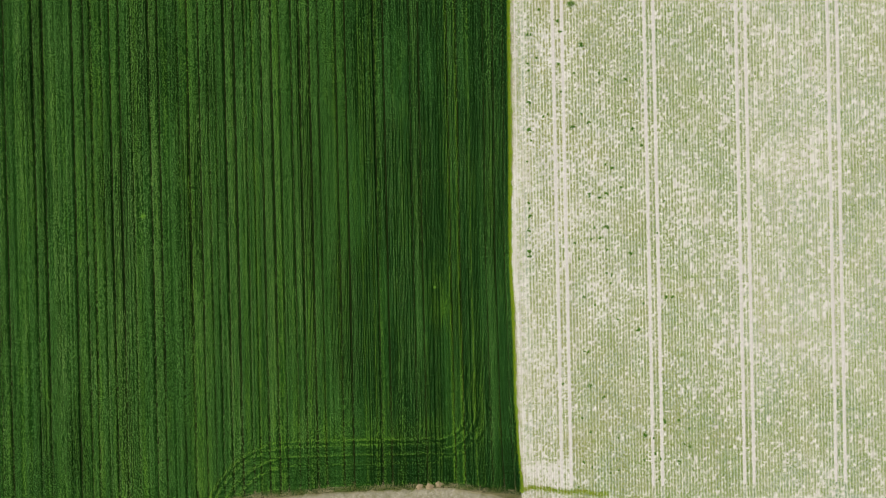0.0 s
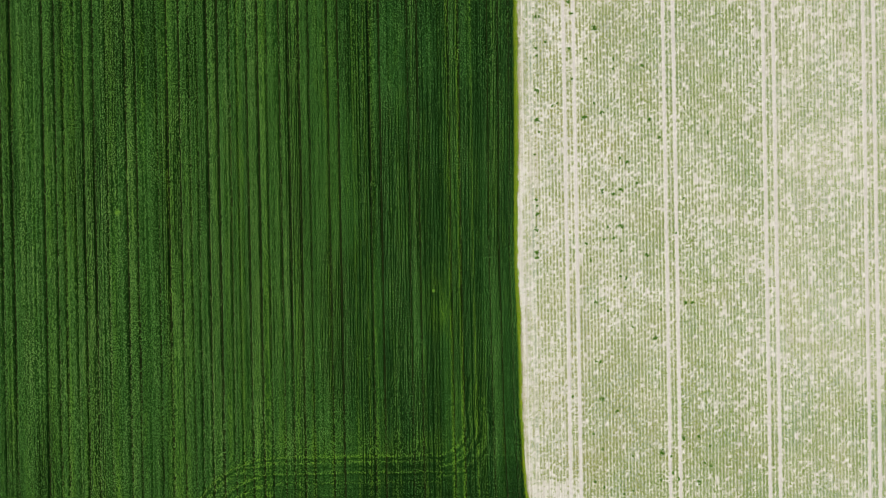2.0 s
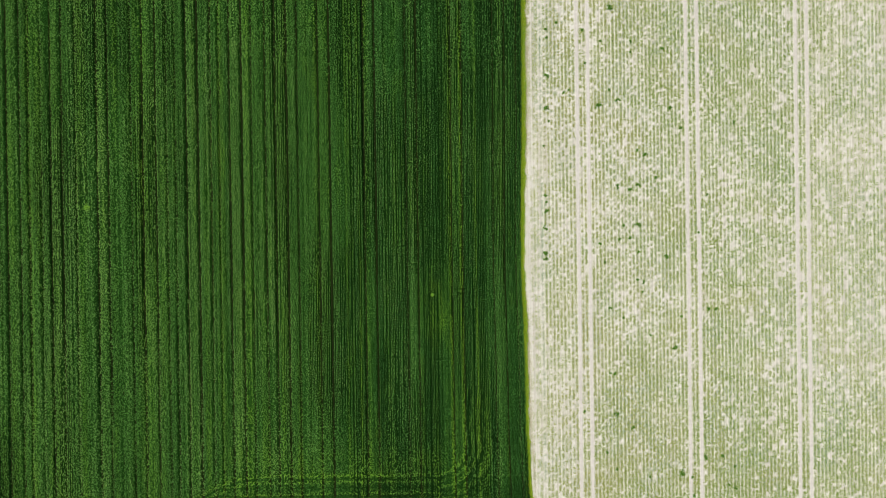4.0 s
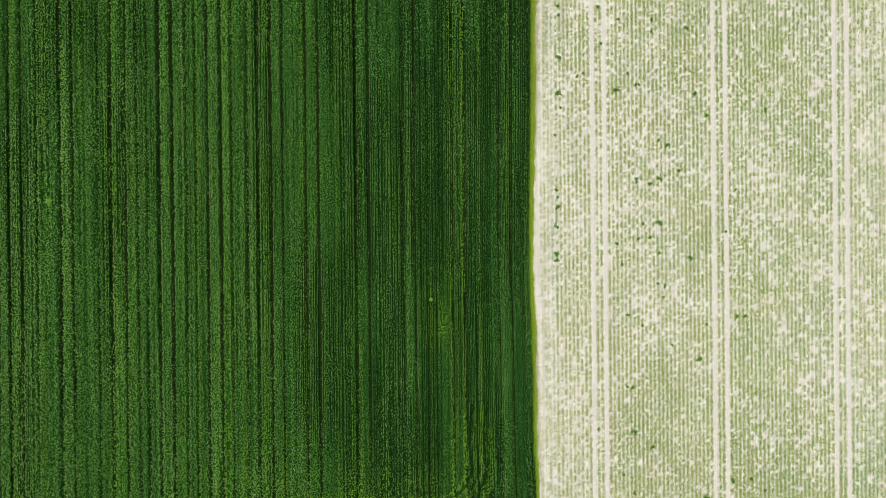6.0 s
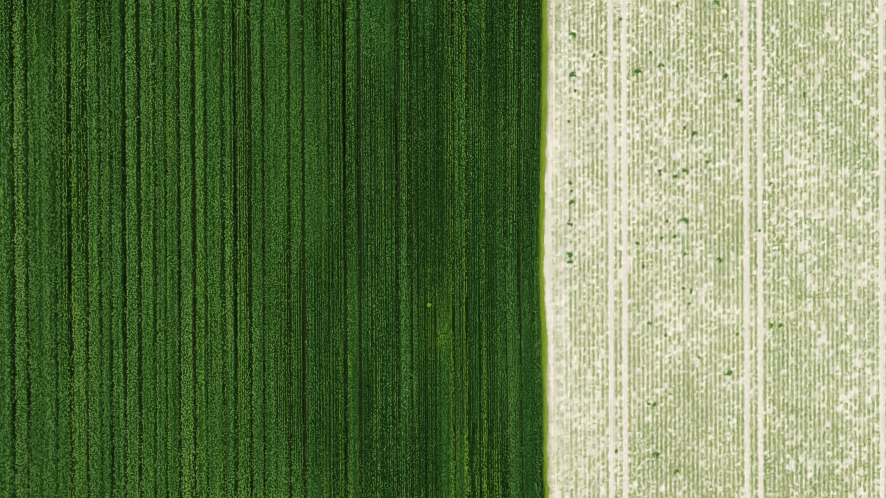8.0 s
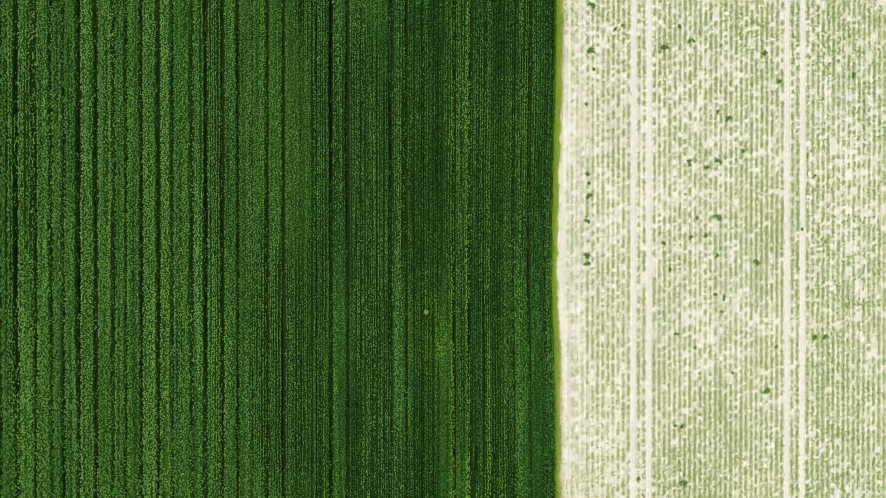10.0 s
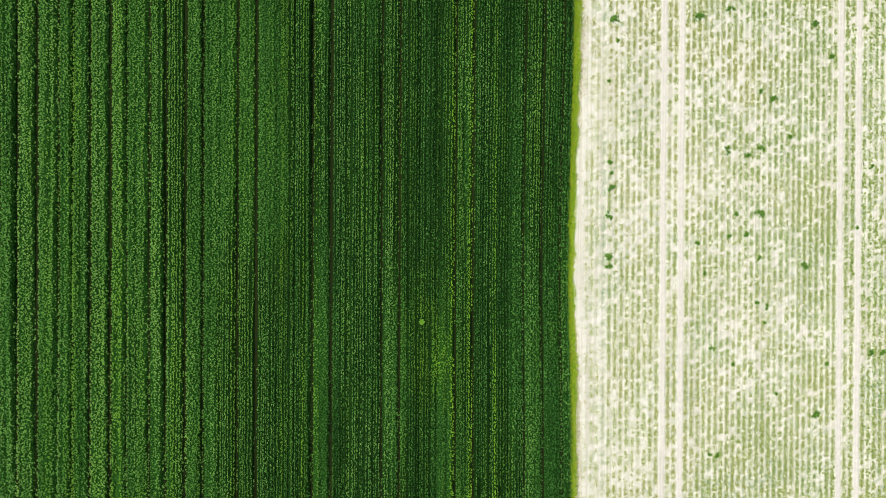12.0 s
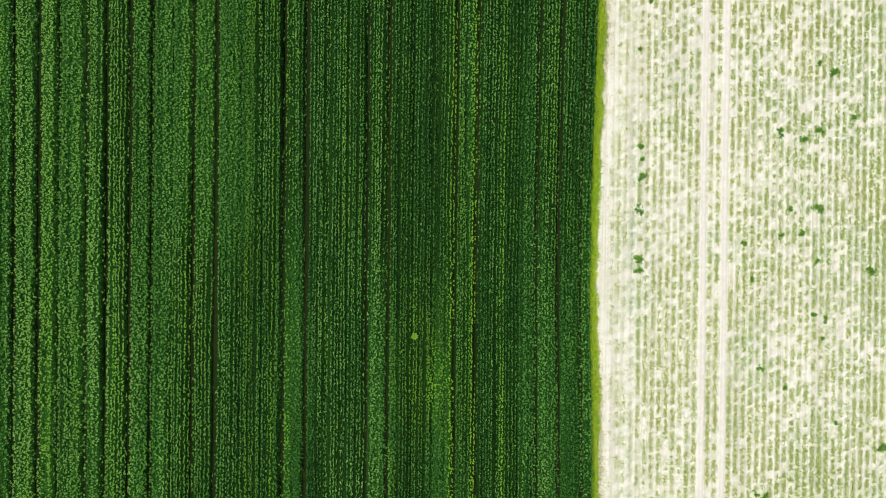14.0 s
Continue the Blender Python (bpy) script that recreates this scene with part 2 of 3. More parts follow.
def standing(x, y, row):
    """How well the beet stands at a place in a row: plants grow where it is above 0."""
    runs = 0.95 * value_noise(x * 0 + 7.1 * row, y, 1, 0.36, 32) + 0.18 * value_noise(x, y, 0.9, 0.8, 35)
    return 0.40 + 0.50 * cover(x, y) - runs - 0.6 * (bare(x, y) - 0.1)


def pale_field():
    ys = np.arange(SOUTH - 8, NORTH + 8, 0.21)
    near = np.linspace(0, 1, 8)[:-1]
    far = 20.23 + 0.25 * np.arange(-24, 252)
    gy = np.repeat(ys[:, None], len(near) + len(far), 1)
    west = edge(ys)[:, None] - 0.15
    gx = np.concatenate([west + (far[0] - west) * near[None], np.repeat(far[None], len(ys), 0)], 1)
    us = gx[0]
    row = np.cos((gx - 20.23) / 0.5 * 2 * np.pi)
    gz = 0.035 + 0.024 * row * (0.5 + value_noise(gx, gy, 1, 8, 2)) + 0.03 * (value_noise(gx, gy, 0.6, 0.6, 1) - 0.5) + 0.02 * (rng.random(gx.shape) - 0.5)
    gz[:, 0] = -0.08
    plants = np.clip(0.42 + 1.7 * standing(gx, gy, np.round((gx - 20.48) / 0.5) * 0.5 + 20.48), 0, 1)
    veil = (1 - bare(gx, gy)) * np.clip(0.32 + 0.62 * cover(gx, gy), 0, 1.0) * (0.70 - 0.30 * row) * (0.34 + 0.8 * plants) * np.clip((gx - 12.2) / 1.8, 0.5, 1)
    v = np.stack([gx, gy, gz], 2).reshape(-1, 3)
    ob = new("field_soil", quads("field_soil", v, grid_faces(len(ys), len(us)), PALE_SOIL, False, veil.ravel()))
    tagged(ob, "dry pale chalky soil of a beet field, crumbly and cracked", "field soil", kind="structure")


ground()
pale_field()


# ---- tramlines pressed into the pale field ----
TRAMLINES = (20.23, 35.22, 50.22, 65.2)
WHEELS = [c + s for c in TRAMLINES for s in (-0.77, 0.77)] + [79.4]


def wheel_track(x, wide):
    """A pressed strip with the bars that tyre lugs left along both sides."""
    ys = np.arange(SOUTH + (5 if x > 15 else 7), NORTH + 2, 0.35)
    us = np.array([-0.5, -0.38, -0.2, 0.0, 0.2, 0.38, 0.5]) * wide
    gy, gu = np.meshgrid(ys, us, indexing="ij")
    wander = 0.10 * (value_noise(gy * 0 + x, gy, 3, 9, 5) - 0.5)
    ragged = 1 + 0.35 * (value_noise(gu + x, gy, 0.3, 0.5, 9) - 0.5)
    gz = 0.066 - 0.014 * (np.abs(gu) < 0.3 * wide) + 0.008 * rng.random(gu.shape)
    gz[:, (0, -1)] = 0.03
    v = np.stack([x + wander + gu * ragged, gy, gz], 2).reshape(-1, 3)
    f = grid_faces(len(ys), len(us))
    vs, fs = [v], [f]
    n0 = len(v)
    for side in (-1, 1):
        y = np.arange(ys[0], ys[-1], 0.17) + (0.085 if side > 0 else 0)
        keep = value_noise(y * 0 + x, y, 1, 6, 11 + side) > (0.30 if side > 0 else 0.42)
        y = y[keep] + rng.normal(0, 0.012, keep.sum())
        cx = x + 0.10 * (value_noise(y * 0 + x, y, 3, 9, 5) - 0.5) + side * 0.19 * wide
        m = len(y)
        w, t, hgt = 0.11 * wide / 0.45, 0.035, 0.024
        box = np.empty((m, 8, 3))
        for k, (ax, ay, az) in enumerate(((-1, -1, 0), (1, -1, 0), (1, 1, 0), (-1, 1, 0), (-.8, -.5, 1), (.8, -.5, 1), (.8, .5, 1), (-.8, .5, 1))):
            box[:, k, 0] = cx + ax * w
            box[:, k, 1] = y + ay * t + side * ax * 0.05
            box[:, k, 2] = 0.045 + az * hgt
        base = n0 + 8 * np.arange(m)[:, None, None]
        faces = np.array([(4, 5, 6, 7), (0, 1, 5, 4), (1, 2, 6, 5), (2, 3, 7, 6), (3, 0, 4, 7)])[None]
        vs.append(box.reshape(-1, 3))
        fs.append((base + faces).reshape(-1, 4))
        n0 += 8 * m
    ob = new("wheel_track", quads("wheel_track", np.concatenate(vs), np.concatenate(fs), PACKED_SOIL))
    tagged(ob, "pale pressed tractor wheel track with tyre lug marks", "wheel track", "wheel tracks in the beet field", "structure")


for x in WHEELS:
    wheel_track(x, 0.52)


# ---- rows of young beet ----
def beet_row(x):
    y = np.arange(SOUTH + 3, NORTH, 0.19) + rng.uniform(-0.05, 0.05)
    y = y + rng.normal(0, 0.03, len(y))
    x_at = x + 0.06 * (value_noise(y * 0 + x, y, 1, 8, 31) - 0.5) + rng.normal(0, 0.025, len(y))
    here = cover(x_at, y)
    keep = (standing(x_at, y, x) > 0.22 * (rng.random(len(y)) - 0.5)) & (x_at > edge(y) + 0.5)
    x_at, y, here = x_at[keep], y[keep], here[keep]
    if len(y) < 5:
        return
    size = 1.3 * (0.10 + 0.085 * np.clip(here, 0, 1.4) + 0.05 * value_noise(x_at, y, 1.5, 1.5, 33)) * rng.uniform(0.75, 1.25, len(y)) * (1 - 0.4 * np.exp(-np.maximum(x_at - 12.5, 0) / 2.2))
    vs, yellows = [], []
    fine = (x < 35) & (abs(y - 1) < 20 + rng.normal(0, 2, len(y)))
    for some, n, scale in ((fine, 15, 0.68), (~fine, 6 if x < 50 else 4, 1.1)):
        m = int(some.sum())
        way = rng.uniform(0, 6.283, (m, n))
        length = (scale * size[some][:, None] * rng.uniform(0.3, 0.85, way.shape)).ravel()
        px = (x_at[some][:, None] + rng.normal(0, 0.085, way.shape)).ravel()
        py = (y[some][:, None] + rng.normal(0, 0.085, way.shape)).ravel()
        v, _ = leaves(px, py, np.full(m * n, 0.045), way.ravel(), rng.uniform(0.0, 0.35, m * n), length, 0.7 * length, 0.15)
        vs.append(v)
        yellows.append(np.repeat(np.clip(0.75 * value_noise(x_at[some], y[some], 3, 4, 34) + 0.05 - 0.4 * np.clip((x - 20) / 20, 0, 1), 0, 1), 4 * n))
    v, yellow = np.concatenate(vs), np.concatenate(yellows)
    f = np.arange(len(v)).reshape(-1, 4)
    ob = thing("beet_row", (0, 0, 0), "patchy row of young yellow-green beet plants in pale soil", "crop row", "rows of young beet")
    tagged(part("foliage", quads("foliage", v, f, BEET, False, yellow), ob), kind="stuff")


for k in range(-15, 126):
    x = 20.23 + 0.25 + 0.5 * k
    if min(abs(x - wheel) for wheel in WHEELS + [14.32]) > 0.2:
        beet_row(x)


# ---- small weeds between the rows ----
def seedling_weeds():
    n = 34000
    x, y = rng.uniform(13, EAST, n), rng.uniform(SOUTH + 3, NORTH, n)
    keep = value_noise(x, y, 4, 6, 41) * 0.6 + value_noise(x, y, 1.0, 1.2, 42) * 0.4 + 0.12 * np.clip((x - 30) / 40, 0, 1) + 0.12 * np.clip((-y - 8) / 25, 0, 1) > 0.50
    keep &= x > edge(y) + 0.6
    for wheel in WHEELS:
        keep &= abs(x - wheel) > 0.35
    x, y = x[keep], y[keep]
    n = 2
    way = rng.uniform(0, 6.283, (len(x), n))
    length = rng.uniform(0.03, 0.10, (len(x), 1)) * rng.uniform(0.7, 1.3, way.shape)
    v, f = leaves(np.repeat(x, n), np.repeat(y, n), np.full(len(x) * n, 0.06), way.ravel(), rng.uniform(0.1, 0.8, way.size), length.ravel(), 0.6 * length.ravel(), 0.1)
    ob = new("weed_seedlings", quads("weed_seedlings", v, f, BEET, False, np.repeat(rng.random(len(x)) * 0.4, 4 * n)))
    tagged(ob, "thin scatter of small green weed seedlings between beet rows", "weeds", kind="stuff")


seedling_weeds()


# ---- weed clumps ----
def weed_clump(x, y, r):
    ob = thing("weed_clump", (x, y, 0.03), "dark green bushy weed clump on pale soil" if r > 0.3 else "small dark green weed on pale soil", "weed", "weeds among the beet")
    stems = max(3, int(r * 14))
    sa, sr = rng.uniform(0, 6.283, stems), r * np.sqrt(rng.random(stems)) * 0.8
    vs, fs = [], []
    for k in range(stems):
        tx, ty, tz, w = sr[k] * math.cos(sa[k]), sr[k] * math.sin(sa[k]), r * rng.uniform(0.35, 0.7), 0.012
        ring = [(math.cos(q), math.sin(q)) for q in (0.8, 2.4, 3.9, 5.5)]
        vs += [(w * c, w * s, 0) for c, s in ring] + [(tx + 0.5 * w * c, ty + 0.5 * w * s, tz) for c, s in ring]
        fs += [(8 * k + i, 8 * k + (i + 1) % 4, 8 * k + 4 + (i + 1) % 4, 8 * k + 4 + i) for i in range(4)]
    part("stems", quads("stems", np.array(vs), np.array(fs), STEM), ob)
    n = int(40 + 260 * r)
    lobe = rng.integers(0, stems, n)
    px = sr[lobe] * np.cos(sa[lobe]) + rng.normal(0, 0.26 * r, n)
    py = sr[lobe] * np.sin(sa[lobe]) + rng.normal(0, 0.26 * r, n)
    pz = 0.7 * r * rng.uniform(0.1, 0.95, n) * np.clip(1.1 - (px * px + py * py) / (1.6 * r * r), 0.12, 1)
    length = rng.uniform(0.07, 0.16, n) * (0.7 + r)
    v, f = leaves(px, py, pz, rng.uniform(0, 6.283, n), rng.uniform(-0.2, 0.8, n), length, 0.5 * length, 0.15)
    part("foliage", quads("foliage", v, f, WEED, False, np.repeat(0.35 * rng.random(n) ** 2, 4)), ob)


BIG_WEEDS = ((22.45, 20.21, .52), (32.16, 19.75, .38), (28.6, 13.45, .42), (24.79, 8.94, .40), (14.93, 0.0, .42), (14.85, -0.85, .34), (14.93, 3.46, .42),
             (14.98, 7.93, .28), (15.02, 7.1, .24), (14.99, 5.82, .38), (22.37, 1.13, .26), (31.48, -0.78, .44), (32.36, -13.2, .48), (24.26, -22.28, .44),
             (37.2, -7.94, .38), (38.05, -7.9, .34), (24.23, 33.7, .55), (36.54, -28.43, .42), (15.32, 24.29, .36), (15.32, 19.89, .44), (33.18, -30.46, .55),
             (27.61, 3.72, .42), (30.08, 10.11, .28), (26.5, 8.47, .38), (22.58, 40.15, .65))
SMALL_WEEDS = ((35.9, 2.44), (15.29, 35.54), (16.69, 31.53), (15.38, 30.74), (20.26, 30.65), (15.44, 29.6), (22.75, 28.97), (26.89, 28.89), (26.79, 27.43),
               (20.75, 25.92), (31.25, 27.75), (18.34, 22.38), (24.82, 20.8), (23.78, 22.28), (27.73, 9.19), (37.11, 7.64), (25.77, 3.6), (33.6, 16.89),
               (28.07, -5.48), (27.53, -3.93), (33.38, -8.91), (22.94, -27.52), (24.37, -29.91), (26.57, -24.22), (38.85, -28.22), (34.51, -31.1), (40.53, -29.71),
               (39.61, -32.23), (40.57, -32.65), (33.08, -34.6), (34.8, -33.72), (35.67, -34.63))
MORE_WEEDS = ((23.07, -34.88), (38.75, -35.07), (19.93, -21.85), (28.74, -31.03), (17.28, 39.44), (15.8, 35.49), (20.72, 35.84), (20.3, 37.61), (27.45, -36.65),
              (28.85, -36.31), (26.4, 1.95), (27.65, -0.08), (23.57, -16.63), (25.05, 1.82), (14.79, 14.78), (23.65, -7.78), (29.17, -11.48), (22.96, -1.4), (25.41, -8.97),
              (40.98, 17.56), (24.15, -16.7), (25.26, 20.91), (17.56, 22.05), (28.21, -4.2), (35.32, -37.94), (38.72, -35.4), (22.1, -38.96), (24.4, -35.65), (27.7, 13.95), (15.5, 18.1))
for x, y, r in BIG_WEEDS:
    weed_clump(x, y, 0.88 * r)
for x, y in SMALL_WEEDS + MORE_WEEDS:
    weed_clump(x, y, rng.uniform(0.15, 0.28))

# ---- the green crop, bed by bed ----
# wheel gaps in pairs, west and east, and the thin drill gaps between the pairs with their depth as a share of the crop's height
WHEEL_PAIRS = ((-78.3, -76.7), (-72.2, -70.6), (-65.83, -64.16), (-59.34, -57.49), (-53.22, -51.65), (-46.81, -45.26), (-40.48, -38.64), (-34.4, -32.8), (-28.4, -26.73),
               (-22.11, -20.5), (-16.17, -14.61), (-9.91, -8.35), (-4.14, -2.64), (2.02, 3.51), (7.74, 9.28))
DRILL_GAPS = ((-75.0, 0.5), (-73.6, 0.5), (-69.0, 0.5), (-67.4, 0.5), (-62.12, 0.45), (-60.73, 0.5), (-56.28, 0.75), (-54.52, 0.6), (-49.7, 0.6), (-48.2, 0.4), (-43.66, 0.5), (-42.09, 0.85),
              (-37.1, 0.75), (-35.91, 0.7), (-31.01, 0.75), (-29.81, 0.6), (-25.36, 0.85), (-23.5, 0.9), (-19.03, 0.65), (-17.6, 0.4), (-12.9, 0.35), (-11.4, 0.35), (-6.9, 0.45), (-5.5, 0.2),
              (-1.0, 0.35), (0.6, 0.3), (5.0, 0.35), (6.4, 0.3), (10.83, 0.65))


def bed_lines():
    """Gaps between the beds from west to east: (x, half width, depth)."""
    lines = [(WEST, 0.1, 1.0), (11.65, 0.0, 1.0)] + [(x, rng.uniform(0.04, 0.08), deep) for x, deep in DRILL_GAPS]
    for west, east in WHEEL_PAIRS:
        lines += [(west, np.interp(west, (-40, -24, -10, 0), (0.095, 0.075, 0.055, 0.03)), 1.0), (east, np.interp(east, (-30, -6, 0), (0.105, 0.085, 0.05)), 1.0)]
    return sorted(lines)


def between_wheels(x):
    """1 on the strips that lie between the two gaps of a pair, 0 elsewhere."""
    return sum(np.exp(-((x - 0.5 * (a + b)) / 0.72) ** 4) for a, b in WHEEL_PAIRS)


def arc_marks(x, y):
    """Ridge height of the turning marks at the headland, and how far a place is inside the headland (0 or 1)."""
    ridge = np.zeros_like(x)
    cx, cy = -24.5, -45.2
    out = np.hypot(x - cx, y - cy)
    for r, s in ((15.0, 1.0), (14.1, 0.6), (12.5, 0.9), (11.0, 0.6)):
        d = np.where(x < cx, out - r, y - (cy + r))
        d = np.where(x > 0.2, 9, d)
        ridge += s * np.where(x < cx, 1.7, 0.9) * (np.exp(-(d / 0.22) ** 2) - 0.65 * np.exp(-((d + 0.42) / 0.17) ** 2))
    inside = np.where(x < cx, out < 15.0, y < cy + 15.0)
    tx, ty = -0.6, -26.0
    out = np.hypot(x - tx, y - ty)
    for r, s in ((4.2, 1.5), (5.0, 0.8), (5.9, 1.3), (7.4, 0.7)):
        d = np.where(y < ty, out - r, x - (tx + r) + 0.25 * np.sin((y - ty) * 0.5))
        on = (x > tx) & (y < ty + 4 * s + 3 * value_noise(x, y, 1, 1, 77))
        ridge += s * on * (np.exp(-(d / 0.24) ** 2) - 0.7 * np.exp(-((d - 0.5) / 0.22) ** 2))
    return ridge, inside


def yellowness(x, y):
    streak = value_noise(x, y, 0.35, 45, 51) * 0.55 + value_noise(x, y, 2.5, 18, 52) * 0.3 + value_noise(x, y, 1.0, 3.0, 53) * 0.25
    yl = 1.1 * np.clip(streak - 0.60, 0, 1) + 0.14 * value_noise(x, y, 2.6, 60, 57) * (0.35 + 0.65 * np.clip((-6 - x) / 12, 0, 1))
    yl += 1.1 * np.exp(-((x - 0.2) / 1.7) ** 2 - ((y + 7.0) / 5.0) ** 2) * value_noise(x, y, 0.8, 1.6, 54)
    for c, s, w in ((1.78, 1.1, 0.16), (3.30, 1.3, 0.16), (5.3, 0.7, 0.13), (-9.6, 0.45, 0.3), (-10.6, 0.4, 0.25), (-12.4, 0.35, 0.15), (-16.4, 0.3, 0.3), (-26.1, 0.35, 0.4),
                    (-29.6, 0.45, 0.4), (-40.4, 0.3, 0.7), (-49.0, 0.3, 0.4), (-56.0, 0.3, 0.5)):
        yl += s * np.exp(-((bent(c, y) - x) / w) ** 2) * (0.4 + 0.8 * value_noise(x, y, 1, 2.5, 55)) * (1 + 0.7 * np.clip(-y / 12, 0, 1) * (c > 0))
    yl += 0.07 * np.clip((-9 - x) / 10, 0, 1) + 0.16 * between_wheels(x) * value_noise(x, y, 0.5, 8, 83) * (x < 9.5)
    ridge, inside = arc_marks(x, y)
    yl += 0.5 * np.clip(ridge, 0, 1) + 0.3 * np.exp(-((y + 28.5) / 2.0) ** 2) * (np.abs(x + 12) < 13) * value_noise(x, y, 3, 1.5, 56) + 0.35 * np.exp(-((y + 30.6) / 0.7) ** 2 - ((x + 13) / 6.0) ** 2)
    yl += 0.45 * np.exp(-((y - crop_end(x)) / 0.5) ** 2)
    return np.clip(yl, 0, 0.95)


def canopy_height(x, y, west, east, gap_west, gap_east, deep_west, deep_east, top):
    """The top of the crop, rounded down into the gaps at both sides of a bed, and how much of it stands (0 to 1)."""
    ridge, inside = arc_marks(x, y)
    wob = 0.08 * (value_noise(x * 0 + west, y, 1, 0.9, 61) - 0.5)
    wob2 = 0.08 * (value_noise(x * 0 + east, y, 1, 0.9, 62) - 0.5)
    side = 1.0
    narrow = 1 - 0.5 * np.clip((-6 - y) / 12, 0, 1)
    for inner, deep, seed in ((x - west - gap_west * narrow - wob, deep_west, west), (east - gap_east * narrow - wob2 - x, deep_east, east)):
        s = np.clip(inner / (0.10 + 0.14 * narrow), 0, 1)
        if deep < 1:
            deep = np.clip(deep * (0.82 + 0.4 * value_noise(x * 0 + seed, y, 1, 11, 67)), 0, 0.97) * (1 - 0.5 * inside)
        side = side * (1 - deep * (1 - s) ** 2)
    z = top + 0.22 * (value_noise(x, y, 0.5, 18, 63) - 0.5) - 0.10 * (value_noise(x, y, 0.24, 25, 81) < 0.22) + 0.12 * (value_noise(x, y, 0.3, 0.45, 64) - 0.5) + 0.16 * ridge
    z = z - inside * (0.09 + 0.10 * value_noise(x, y, 6, 1.2, 68)) * np.exp(3 * (np.cos(y * 2 * np.pi / 1.1) - 1))
    end = np.clip((y - crop_end(x) - 0.25 * value_noise(x, y, 0.5, 0.5, 66)) / 0.4, 0, 1)
    return 0.02 + (z - 0.02) * side * end, side * end


def crop_tone(x, y):
    """Lightness of the crop, 0 to 1: long stripes along the drill rows, wide drifts of darker green, and outer parts
    dimmed by colour for the high views.
    """
    headland = np.clip((-30.5 - y) / 2.0, 0, 1) * np.clip((x + 33) / 6, 0, 1)
    tone = 0.50 + 0.40 * (value_noise(x, y, 0.45, 40, 58) - 0.5) + 0.34 * (value_noise(x, y, 0.22, 5, 80) - 0.5) + 0.36 * (value_noise(x, y, 1.8, 50, 59) - 0.5) + 0.16 * (value_noise(x, y, 4, 7, 60) - 0.5)
    tone = tone + 0.12 * between_wheels(x)
    return tone + 0.20 * np.clip((-7 - x) / 12, 0, 1) - 0.24 * headland - 0.10 * np.clip((abs(y - 1) - 18) / 8, 0, 1) - 0.06 * np.clip((-24 - x) / 12, 0, 1) - 0.10 * np.exp(-((x + 4) / 5.0) ** 2)


def loosely(x, y):
    """Where the plants have closed over their drill rows (1) or still stand in clear rows (0)."""
    return np.clip((0.26 + 0.48 * np.clip((-11 - x) / 8, 0, 1) - value_noise(x, y, 2.0, 20, 65)) / 0.25 + 0.5, 0, 1)


